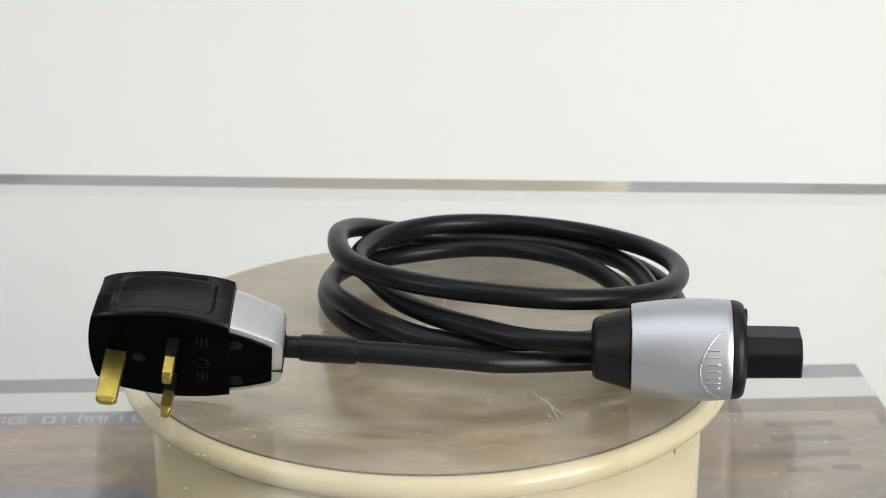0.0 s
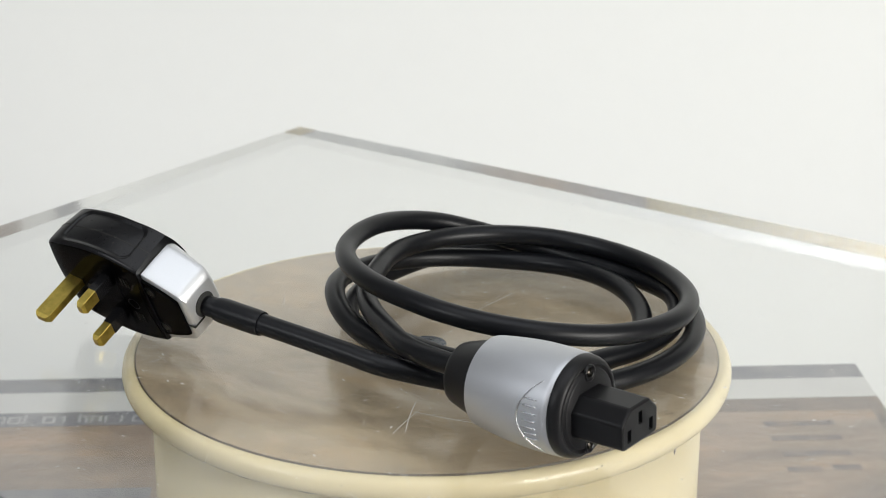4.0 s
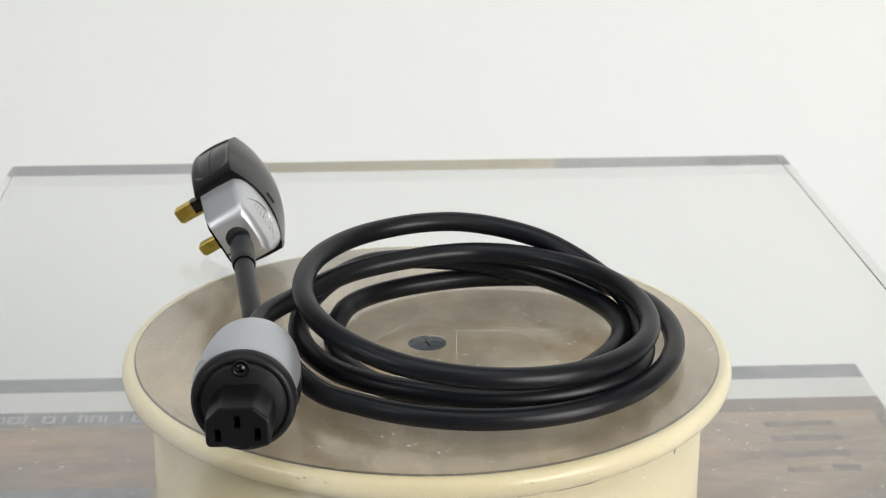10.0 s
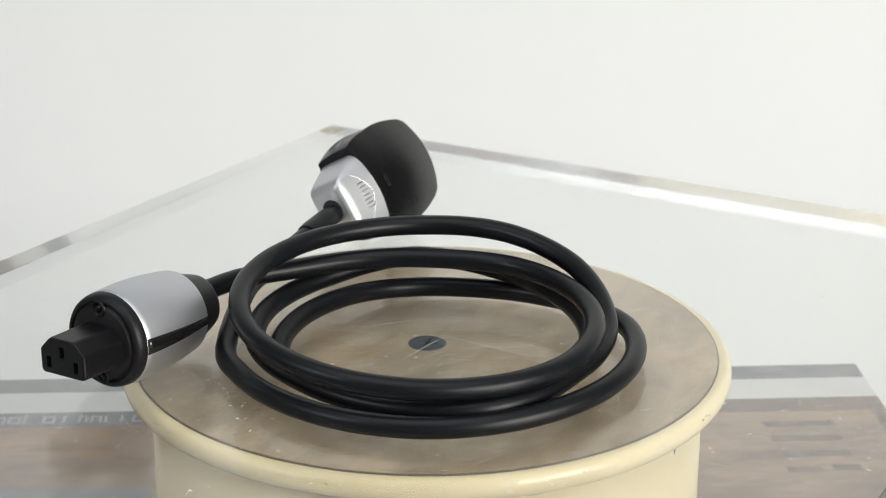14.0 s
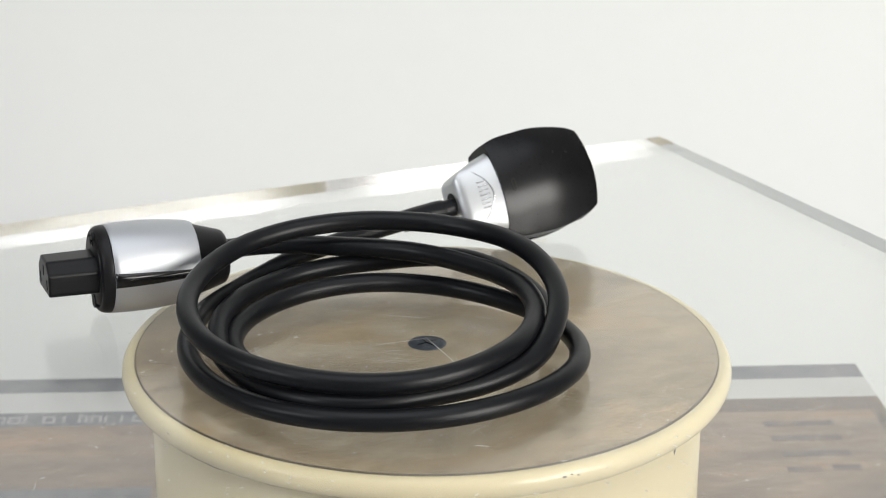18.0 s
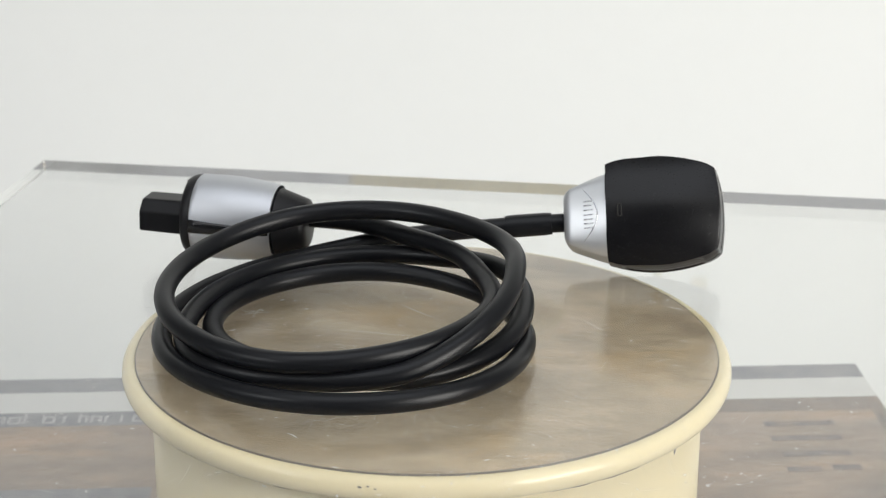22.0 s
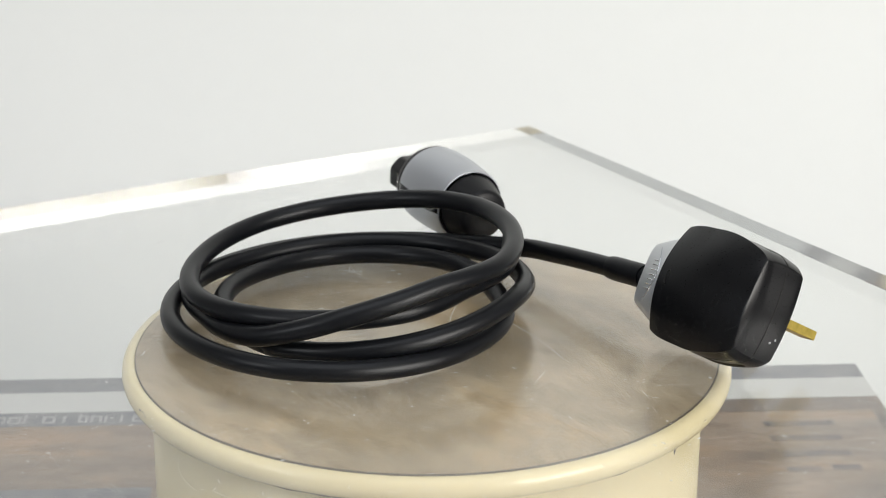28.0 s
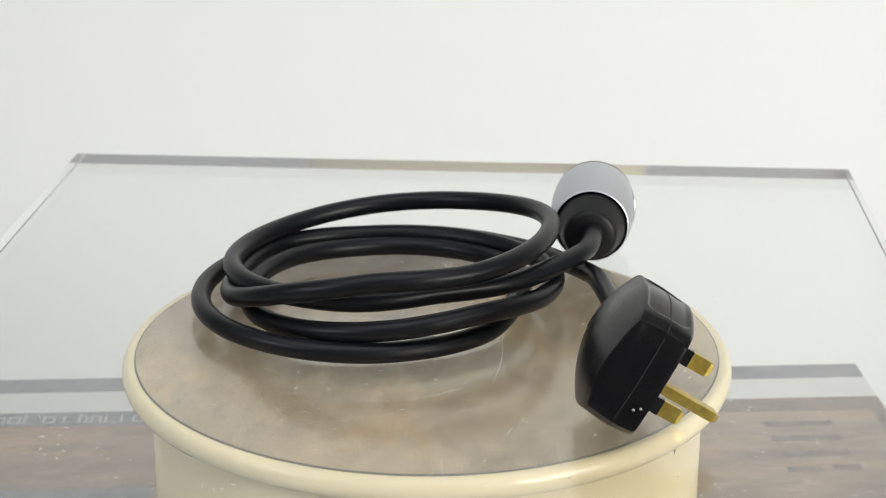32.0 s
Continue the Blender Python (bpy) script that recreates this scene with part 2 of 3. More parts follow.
# table under the sweep
table = thing("table", (0, 0.2, -0.75), "white laminate table under the paper sweep", "table")
part("tabletop", box(-1.5, 1.5, -0.75, 0.74, 0.712, 0.746, 0.004), M_WHITE, table, smooth=False)
for sx in (-1.35, 1.35):
    for sy in (-0.65, 0.62):
        part("leg", box(sx - 0.03, sx + 0.03, sy - 0.03, sy + 0.03, 0.0, 0.711, 0.004), M_WHITE, table, smooth=False)

# ---------------------------------------------------------------- carton
carton = thing("cardboard_box", (0, 0, 0), "brown printed cardboard carton under the turntable", "box")
SLOPE = math.atan(0.048)
carton.rotation_euler = (0, 0, SLOPE)
BT = 0.183
FAR, RIGHT = 0.2185, 0.263
part("body", box(-0.34, RIGHT, -0.33, FAR, 0.001, BT, 0.003), M_CARD, carton, smooth=False)


def printed(name, x0, x1, y0, y1, mat, label=""):
    return part(name, box(x0, x1, y0, y1, BT - 0.0005, BT + 0.0002), mat, carton, label, smooth=False)


printed("printed_band", -0.339, RIGHT - 0.001, FAR - 0.0195, FAR - 0.0005, M_INK, "dark blue-grey printed edge band")
# plain white strip just inside the edge band
printed("white_band", -0.339, RIGHT - 0.001, FAR - 0.0465, FAR - 0.0197, M_STRIP, "white strip inside the edge band")
printed("printed_band", -0.339, -0.02, FAR - 0.064, FAR - 0.0467, M_INK)
printed("printed_band", -0.0198, RIGHT - 0.009, FAR - 0.0635, FAR - 0.0467, M_SMUDGE, "rubbed brown-black printed band")
printed("printed_band", RIGHT - 0.0088, RIGHT - 0.001, -0.329, FAR - 0.0467, M_SMUDGE)
printed("printed_band", -0.339, -0.135, FAR - 0.158, FAR - 0.139, M_INK)

# added out of view so that the slab's far edge mirrors blue-grey
printed("edge_tint_panel", -0.339, RIGHT - 0.009, -0.32, 0.0, M_INK, "large blue-grey panel added out of view to tint the slab edge")

# lettering along the left of the near band, too blurred to read
rnd = random.Random(3)
x = -0.245
while x < -0.128:
    kind_of = rnd.randrange(4)
    w = rnd.choice((0.0052, 0.0062, 0.0070))
    y0 = FAR - 0.0605
    tall = rnd.choice((0.0085, 0.0085, 0.0125))
    bars = [(x, x + 0.0015, y0, y0 + tall)]
    if kind_of < 3:
        bars.append((x + 0.0016, x + w, y0 + 0.0068, y0 + 0.0085))
    if kind_of in (0, 1):
        bars.append((x + w - 0.0015, x + w, y0, y0 + 0.0067))
    if kind_of in (1, 2):
        bars.append((x + 0.0016, x + w - 0.0016, y0, y0 + 0.0014))
    for xa, xb, ya, yb in bars:
        part("letter_bar", box(xa, xb, ya, yb, BT + 0.0001, BT + 0.00035), M_LETTER, carton, smooth=False)
    x += w + (0.0014 if rnd.random() < 0.85 else 0.004)
# faint dark lines of print
for y, xa, xb in ((0.1385, 0.190, 0.229), (0.1205, 0.190, 0.228), (0.1015, 0.192, 0.228), (0.0835, 0.190, 0.208), (0.0845, 0.214, 0.229)):
    part("print_line", box(xa, xb, y - 0.003, y + 0.003, BT - 0.0003, BT + 0.0002), M_INKFADE, carton, smooth=False)

# ---------------------------------------------------------------- turntable
PLATE = SHEET_TOP - 0.0252
R_DISC, R_RIM = 0.1287, 0.1346
RIM_C = 0.1311
turntable = thing("turntable", (0, 0, BT), "cream enamelled drum turntable standing on a carton", "turntable")
ph = PLATE - BT
part("drum", lathe([(0.0, 0.0015), (0.121, 0.0015), (0.1227, 0.003), (0.1227, ph - 0.0122), (0.119, ph - 0.0118), (0.0, ph - 0.0118)], 96), M_CREAM, turntable, "cream enamelled drum body")
platter = part("platter", lathe([(0.0, 0.0), (R_DISC - 0.0002, 0.0), (R_DISC, -0.0002), (R_DISC, -0.004), (0.0, -0.004)], 128), M_FELT, turntable, "worn grey-brown board disc")
platter.location = (0, 0, ph)
sharp(platter)
rimp = [(R_DISC + 0.0002, -0.0050)]
rimp += [(R_DISC + 0.0010 - 0.0008 * math.cos(a), -0.0013 + 0.0008 * math.sin(a)) for a in (math.pi / 2 * i / 5 for i in range(6))]
rimp += [(RIM_C + 0.0037 * math.sin(a), -0.0053 + 0.0049 * math.cos(a)) for a in (math.pi * i / 14 for i in range(15))]
rimp += [(R_DISC - 0.001, -0.0102), (R_DISC - 0.001, -0.0050)]
part("rim", lathe(rimp, 128), M_CREAM, platter, "rounded cream enamel rim")
# thin uneven dark seam between the disc and the rim
rnd = random.Random(33)
wave = [rnd.uniform(0, 6.28) for k in range(5)]
rows = []
for i in range(720):
    a = 2 * math.pi * i / 720
    amp = sum(math.sin(a * f + w) for f, w in zip((2, 5, 11, 23, 37), wave)) / 2.5
    w = 0.00008 + 0.00016 * max(0.0, min(1.3, amp))
    rows.append([Vector((r * math.cos(a), r * math.sin(a), z)) for r, z in ((R_DISC - w, -0.0003), (R_DISC - w, 0.00005), (R_DISC + 0.0001, 0.00005), (R_DISC + 0.0003, -0.0011))])
part("gap_line", loft(rows + rows[:1], closed=False, cap=False), M_CHIP_SHADE, platter, "thin dark seam inside the rim", smooth=False)
# uneven dark strip: painted shade of the gap where the rim is rolled under
rnd = random.Random(21)
wave = [rnd.uniform(0, 6.28) for k in range(5)]
rows = []
for i in range(240):
    a = 2 * math.pi * i / 240
    amp = sum(math.sin(a * f + w) for f, w in zip((3, 7, 13, 29, 61), wave)) / 5
    ro = RIM_C + 0.0016 * amp
    rows.append([Vector((r * math.cos(a), r * math.sin(a), z)) for r, z in ((R_DISC - 0.002, -0.0101), (ro, -0.01015), (ro, -0.0105), (R_DISC - 0.002, -0.0105))])
part("rim_gap_shade", loft(rows + rows[:1], cap=False), M_CHIP_SHADE, platter, "dark strip painting the shaded gap under the rim", smooth=False)
fixing = part("fixing_screw", lathe([(0.0, 0.0012), (0.0078, 0.0010), (0.0086, 0.0), (0.0, 0.0)], 40), M_SCREWHEAD, platter, "dark worn centre screw head")
sharp(fixing)
cross = bmesh.new()
for k in range(2):
    b2 = box(-0.0050, 0.0050, -0.0004, 0.0004, 0.0011, 0.00135)
    bmesh.ops.rotate(b2, verts=b2.verts, cent=(0, 0, 0), matrix=Matrix.Rotation(radians(90 * k + 8), 3, "Z"))
    tmp = bpy.data.meshes.new("tmp")
    b2.to_mesh(tmp)
    b2.free()
    cross.from_mesh(tmp)
    bpy.data.meshes.remove(tmp)
part("slot_mark", cross, M_STEEL, fixing, smooth=False)


def rim_chip(deg, low, size, seed):
    """A small ragged dark chip lying on the rim."""
    rnd = random.Random(seed)
    b = bmesh.new()
    a0 = radians(deg)
    th = radians(low)
    pts = []
    for i in range(9):
        u = 2 * math.pi * i / 9
        ru = size * (0.6 + 0.5 * rnd.random())
        da = ru * math.cos(u) * 1.5 / R_RIM
        dt = ru * math.sin(u) * 0.6 / 0.0042
        r = RIM_C + 0.00382 * math.sin(th + dt)
        z = -0.0053 + 0.00502 * math.cos(th + dt)
        pts.append(b.verts.new((r * math.cos(a0 + da), r * math.sin(a0 + da), z)))
    b.faces.new(pts)
    ret = bmesh.ops.extrude_face_region(b, geom=b.faces[:])
    for v in (g for g in ret["geom"] if isinstance(g, bmesh.types.BMVert)):
        v.co *= 0.9985
    return part("paint_chip", b, M_CHIP_SHADE, platter, smooth=False)


for k, (deg, low, size) in enumerate(((85.8, 70, 0.0011), (87.2, 64, 0.0008), (88.4, 74, 0.0007), (334.3, 60, 0.0008), (335.6, 55, 0.0006), (333.2, 68, 0.0006), (338.0, 66, 0.0007),
                                      (12.0, 72, 0.0008), (10.4, 60, 0.0005), (130.9, 20, 0.0006), (205.8, 78, 0.0007), (240, 65, 0.0004), (290, 72, 0.0005), (165, 68, 0.0004), (50, 74, 0.0005))):
    rim_chip(deg, low, size * 0.62, k)
# chips on the still drum
for k, (deg, z, size) in enumerate(((-50.5, ph - 0.0135, 0.0011), (-33.0, ph - 0.019, 0.0006))):
    rnd = random.Random(50 + k)
    b = bmesh.new()
    pts = []
    for i in range(8):
        u = 2 * math.pi * i / 8
        ru = size * (0.7 + 0.5 * rnd.random())
        a = radians(deg) + ru * math.cos(u) * 1.6 / 0.1227
        pts.append(b.verts.new((0.1229 * math.cos(a), 0.1229 * math.sin(a), z + ru * math.sin(u) * (4 if k else 1))))
    b.faces.new(pts)
    ret = bmesh.ops.extrude_face_region(b, geom=b.faces[:])
    for v in (g for g in ret["geom"] if isinstance(g, bmesh.types.BMVert)):
        v.co.x *= 0.996
        v.co.y *= 0.996
    part("paint_chip", b, M_CHIP_SHADE, turntable, smooth=False)

# ---------------------------------------------------------------- acrylic sheet
sheet = thing("acrylic_sheet", (0, 0, SHEET_TOP), "thick scratched clear acrylic slab laid on the turntable", "sheet")
THICK = 0.025
slab = part("slab", box(-0.2612, 0.2612, -0.2244, 0.2244, -THICK, 0.0, 0.0004, 1), M_ACRYLIC, sheet, smooth=False)
slab.matrix_basis = pose(-0.0006, 0.0003, 0, 0, 0, -2.1)
slab.visible_shadow = False
slab.data.materials.append(M_EDGE)
for f in slab.data.polygons:
    f.material_index = 0 if abs(f.normal.z) > 0.9 else 1

def ribbon(points, width, bm):
    n = len(points)
    rows = []
    for i, p in enumerate(points):
        d = (points[min(i + 1, n - 1)] - points[max(i - 1, 0)]).normalized()
        w = width * (0.35 + 0.65 * math.sin(math.pi * (i + 0.5) / n))
        sd = Vector((-d.y, d.x, 0)) * w
        rows.append([p - sd, p + sd])
    low = [[bm.verts.new(q + Vector((0, 0, 0.00005))) for q in r] for r in rows]
    for a, b in zip(low[:-1], low[1:]):
        bm.faces.new((a[0], a[1], b[1], b[0]))


rnd = random.Random(7)
scr = bmesh.new()


def scratch(x, y, deg, length, bend, width):
    pts = []
    a = radians(deg)
    p = Vector((x, y, 0))
    for i in range(7):
        pts.append(p.copy())
        p += Vector((math.cos(a), math.sin(a), 0)) * length / 6
        a += radians(bend) / 6
    ribbon(pts, width, scr)


# the scratches that can be told apart
for row in ((0.015, -0.0254, 135, 0.024, 10, 0.00012), (0.0402, 0.0092, 176, 0.034, -5, 0.00010), (0.0066, 0.0114, 86, 0.046, 0, 0.00012),
            (0.0424, -0.0708, -67, 0.03, 8, 0.00013), (0.0466, -0.0793, 5, 0.036, 15, 0.00011), (0.0479, -0.0765, -82, 0.025, 4, 0.00011),
            (-0.069, -0.0155, 126, 0.0146, 0, 0.00016), (-0.1067, -0.0364, 162, 0.0066, 0, 0.00015), (0.0403, 0.1181, 156, 0.006, -40, 0.00022),
            (-0.0641, -0.0286, -12, 0.052, 16, 0.00011), (0.074, -0.009, 20, 0.012, 10, 0.00014),
            (0.078, -0.012, 80, 0.008, 0, 0.00016), (0.080, -0.006, -30, 0.007, 0, 0.00014)):
    scratch(row[0], row[1], row[2], row[3], row[4], row[5] * 1.5)
for k in range(340):
    scratch(rnd.uniform(-0.25, 0.25), rnd.uniform(-0.215, 0.215), rnd.uniform(0, 360), rnd.choice((0.0016, 0.0016, 0.003, 0.006)) * rnd.uniform(0.6, 1.5), rnd.uniform(-35, 35), rnd.uniform(0.00005, 0.00016))
for k in range(14):
    scratch(rnd.uniform(-0.2, 0.2), rnd.uniform(-0.18, 0.18), rnd.uniform(0, 360), rnd.uniform(0.012, 0.04), rnd.uniform(-40, 40), rnd.uniform(0.00003, 0.00006))
# rubbed places: knots of hairlines
for k in range(16):
    cx, cy, turn_to = rnd.uniform(-0.2, 0.2), rnd.uniform(-0.18, 0.18), rnd.uniform(0, 180)
    for q in range(rnd.randrange(6, 16)):
        scratch(cx + rnd.gauss(0, 0.006), cy + rnd.gauss(0, 0.006), turn_to + rnd.gauss(0, 35), rnd.uniform(0.002, 0.010), rnd.uniform(-20, 20), rnd.uniform(0.00003, 0.00008))
for k in range(260):
    scratch(rnd.uniform(-0.24, 0.24), rnd.uniform(-0.2, 0.2), rnd.uniform(0, 360), rnd.uniform(0.005, 0.022), rnd.uniform(-14, 14), rnd.uniform(0.00003, 0.00006))
for k in range(1300):
    x, y, r = rnd.uniform(-0.25, 0.25), rnd.uniform(-0.215, 0.215), rnd.choice((0.00016, 0.0002, 0.00026, 0.00034, 0.0005))
    scratch(x, y, rnd.uniform(0, 360), r * rnd.uniform(1.6, 4.5), rnd.uniform(-60, 60), r * rnd.uniform(0.5, 1.0))
# patches of small knocks and grit
for k in range(26):
    cx, cy, spread_of = rnd.uniform(-0.23, 0.23), rnd.uniform(-0.2, 0.2), rnd.uniform(0.008, 0.022)
    for q in range(rnd.randrange(10, 26)):
        x, y, r = cx + rnd.gauss(0, spread_of), cy + rnd.gauss(0, spread_of), rnd.choice((0.0002, 0.00026, 0.0003, 0.00042, 0.0006))
        if abs(x) < 0.255 and abs(y) < 0.218:
            scratch(x, y, rnd.uniform(0, 360), r * rnd.uniform(1.4, 4.0), rnd.uniform(-60, 60), r * rnd.uniform(0.5, 1.0))
tagged(part("scuffing", scr, M_SCRATCH, sheet, "fine white scratches and specks"), kind="stuff")

# ---------------------------------------------------------------- power cable
power_cable = thing("power_cable", (0, 0, SHEET_TOP), "coiled black mains power cable with silver connectors", "cable")
COIL = Vector((0.0257, 0.0139, 0.0))
RADII = [101.8, 72.1, 58.1, 52.1, 58.4, 64.7, 72.5, 79.4, 83.5, 86.9, 84.9, 77.7, 68.2, 64.1, 65.2, 66.2, 72.9, 77.0, 75.7, 83.2, 77.9, 73.5, 73.4, 72.0,
         69.6, 69.7, 69.5, 69.8, 69.4, 67.7, 65.9, 65.9, 67.2, 64.9, 58.6, 55.6, 62.3, 67.4, 76.5, 87.5, 89.9, 89.6, 89.1, 87.1, 85.7, 86.4]
HEIGHTS = [23.1, 22.8, 23.4, 24.0, 23.1, 21.9, 19.9, 17.5, 18.1, 21.3, 25.9, 32.1, 35.7, 36.1, 35.5, 35.0, 27.1, 14.1, 9.7, 9.2, 8.5, 9.8, 10.4, 12.3, 14.9,
           18.9, 15.4, 11.1, 7.9, 8.7, 8.7, 6.4, 5.5, 6.2, 8.6, 9.3, 6.4, 5.3, 5.8, 7.4, 6.9, 5.8, 5.0, 5.3, 6.1, 8.0]
STEP, FIRST = 32.09, -63.6


def coil_point(k):
    a = radians(FIRST - STEP * k)
    i = int(k)
    f = k - i
    v = []
    for row in (RADII, HEIGHTS):
        p0, p1, p2, p3 = (row[max(0, min(len(row) - 1, j))] for j in (i - 1, i, i + 1, i + 2))
        v.append(0.0005 * (2 * p1 + (p2 - p0) * f + (2 * p0 - 5 * p1 + 4 * p2 - p3) * f * f + (3 * p1 - p0 - 3 * p2 + p3) * f ** 3))
    return COIL + Vector((v[0] * math.cos(a), v[0] * math.sin(a), v[1]))


CABLE_R = 0.0045
way = [coil_point(i / 4) for i in range(0, 4 * 44 + 3)]
EXIT = Vector((-0.0588, -0.0820, 0.0240))
lead = [Vector((0.0345, -0.0738, 0.0134)), Vector((0.0130, -0.0772, 0.0164)), Vector((-0.0120, -0.0793, 0.0194)), Vector((-0.0350, -0.0808, 0.0217)), EXIT]
path = spline([p for p in way[::2]] + lead, 4)
part("cable", tube(path, CABLE_R, 20), M_CABLE, power_cable, "matt black rubber-sheathed flex")

# sleeve where the flex enters the plug
tail = spline(lead, 24)
back = [p for p in tail if 0.0055 < (p - EXIT).length < 0.0315][::3]
sharp(part("sleeve", tube([p.copy() for p in back], lambda f: CABLE_R + 0.0010 - 0.0003 * (f < 0.02 or f > 0.98), 20), M_CABLE, power_cable, "black heat-shrink sleeve on the flex"), 50)


# ---- mains plug: x runs from the flex to the far end, z along the pins
def bell(v, a, b, soft):
    """1 inside a..b, falling to 0 over soft outside it."""
    f = max(0.0, 1 - max(a - v, v - b, 0.0) / soft)
    return f * f * (3 - 2 * f)


LEAN = 2.5


def half_width(x):
    u = (x + 22) / 54.5
    return 21.6 + 5.0 * math.sin(math.pi * min(1, max(0, u)) ** 0.9) - 1.6 * u - 3.4 * (1 - math.sqrt(max(0.0, 1 - (max(0, x - 24.5) / 8.3) ** 2)))


def dome(x):
    u = (x + 22) / 54.5
    return 6.6 + 2.4 * math.sin(math.pi * u) - 1.2 * u - 1.9 * max(0, (x - 2) / 29.5) ** 2


def bow(x, y):
    """The far end bulges in plan."""
    return 2.2 * (1 - min(1, (y / half_width(x)) ** 2)) * max(0, (x - 8) / 24.5) ** 2


def side_y(x, z):
    w = half_width(x)
    y = w + 1.0 * math.sin(math.pi * min(1, -z / 22.0)) - 0.9 * max(0, 1 + z / 1.6) ** 2
    y += 1.5 * bell(x, -23, -19, 16) * min(1, -z / 21.6) ** 2
    r = math.hypot(max(0.0, abs(x - 4.0) - 15.0), max(0.0, abs(z + 11.4) - 4.2))
    y -= 1.0 * bell(r, -1.0, 3.4, 1.9)
    return y


def waist(z):
    """The end wall is drawn in under the edge of the back."""
    f = min(1, max(0, (z + 21.6) / 4.0))
    return -0.35 * f * f * (3 - 2 * f)


def plug_ring(x):
    zs = [-0.0, -0.5, -1.1, -1.8] + [-2.6 - 0.6 * i for i in range(31)] + [-21.1, -21.5]
    right = [(side_y(x, z), z) for z in zs]
    w = half_width(x)
    wb = w + 1.5 * bell(x, -23, -19, 16)
    top = [(wb * math.cos(a), -21.6 - dome(x) * math.sin(a) ** 2.0) for a in (math.pi * i / 22 for i in range(1, 22))]
    left = [(-y, z) for y, z in right[::-1]]
    face = [(-(w - 1.2) + 2 * (w - 1.2) * i / 8, 0.05) for i in range(0, 9)]
    lean = LEAN * max(0, min(1, (x + 5) / 34))
    drop = 1.8 * max(0, (x - 20) / 12.5) ** 2
    draw = max(0, (x - 20) / 11.5) ** 2
    return [Vector((x + bow(x, y) + lean * (z / 24.0) + draw * waist(z), y - 0.7 - 0.32 * (1 - y / w), z - drop * max(0, 1 + z / 10.0))) * 0.001 for y, z in right + top + left + face]


PR = Matrix(((-0.9898, -0.1307, -0.0567), (-0.0152, 0.4922, -0.8703), (0.1416, -0.8606, -0.4892))).to_4x4()
PLUG = Matrix.Translation((-0.1, -0.0917, 0.0219)) @ PR @ pose(0, -0.001, 0, 0, 0, 3.1)
xs = [-22 + 0.75 * i for i in range(70)] + [30.2, 30.7, 31.1, 31.5]
rings = [plug_ring(x) for x in xs]
edge = rings[-1]
for f, o in ((0.993, 0.12), (0.97, 0.24), (0.93, 0.33), (0.86, 0.4), (0.78, 0.44), (0.7, 0.45), (0.6, 0.45), (0.48, 0.45), (0.35, 0.45), (0.22, 0.45), (0.1, 0.45)):
    row = []
    for p in edge:
        y, z = p.y * 1000 * f - 0.7 * (1 - f), -13 + (p.z * 1000 + 13) * f
        row.append(Vector((31.5 + bow(31.5, y + 0.7) + LEAN * z / 24.0 + waist(z) + o, y, z)) * 0.001)
    rings.append(row)
plug = part("mains_plug", loft(rings), M_SATIN, power_cable, "black three-pin mains plug with grip recesses")
plug.matrix_basis = PLUG
plug.data.materials.append(M_FACE)
for f in plug.data.polygons:
    f.material_index = 1 if f.normal.z > 0.85 else 0
sharp(plug, 24)


def mm(v):
    return Vector(v) * 0.001


# seam between the two halves of the case
seam = bmesh.new()
line = []
for sgn in (1, -1):
    xs2 = [-22 + i * 1.0 for i in range(53)] + [31.3]
    pts = [mm((x + LEAN * max(0, min(1, (x + 5) / 34)) * (-10.6 / 24), sgn * (side_y(x, -10.6) + 0.05) - 0.7 - 0.32 * (1 - sgn), -10.6)) for x in xs2]
    line += pts if sgn > 0 else pts[::-1]
rows = []
for i, p in enumerate(line):
    d = (line[min(i + 1, len(line) - 1)] - line[max(i - 1, 0)]).normalized()
    o = Vector((d.y, -d.x, 0))
    o = o if o.dot(Vector((p.x * 0.2, p.y, 0))) > 0 else -o
    if abs(p.y) < 0.018 and p.x > 0.030:
        o = Vector((1, 0, 0))
    rows.append([p + mm((0, 0, dz)) + o * do for dz, do in ((-0.22, -0.0003), (-0.22, 0.00005), (0.22, 0.00005), (0.22, -0.0003))])
part("seam", loft(rows), M_GAP, plug, smooth=False)
# end wall seam and two printed dots


def end_x(y, z):
    """The far end wall at a place across it."""
    return 31.5 + bow(31.5, y) + LEAN * z / 24.0 + waist(z) + 0.45


arc = [mm((end_x(v, -10.6), v - 0.7, -10.6)) for v in range(-18, 19)]
part("seam", tube(arc, 0.00022, 6), M_GAP, plug)
for y, z in ((8.6, -4.4), (10.4, -6.4)):
    dot = part("dot", lathe([(0.0, 0.0002), (0.0005, 0.00015), (0.0007, -0.0004)], 10), M_LETTER, plug, "small white printed dot")
    dot.matrix_basis = Matrix.Translation(mm((end_x(y, z) - 0.1, y, z))) @ pose(0, 0, 0, 0, 82, 0)


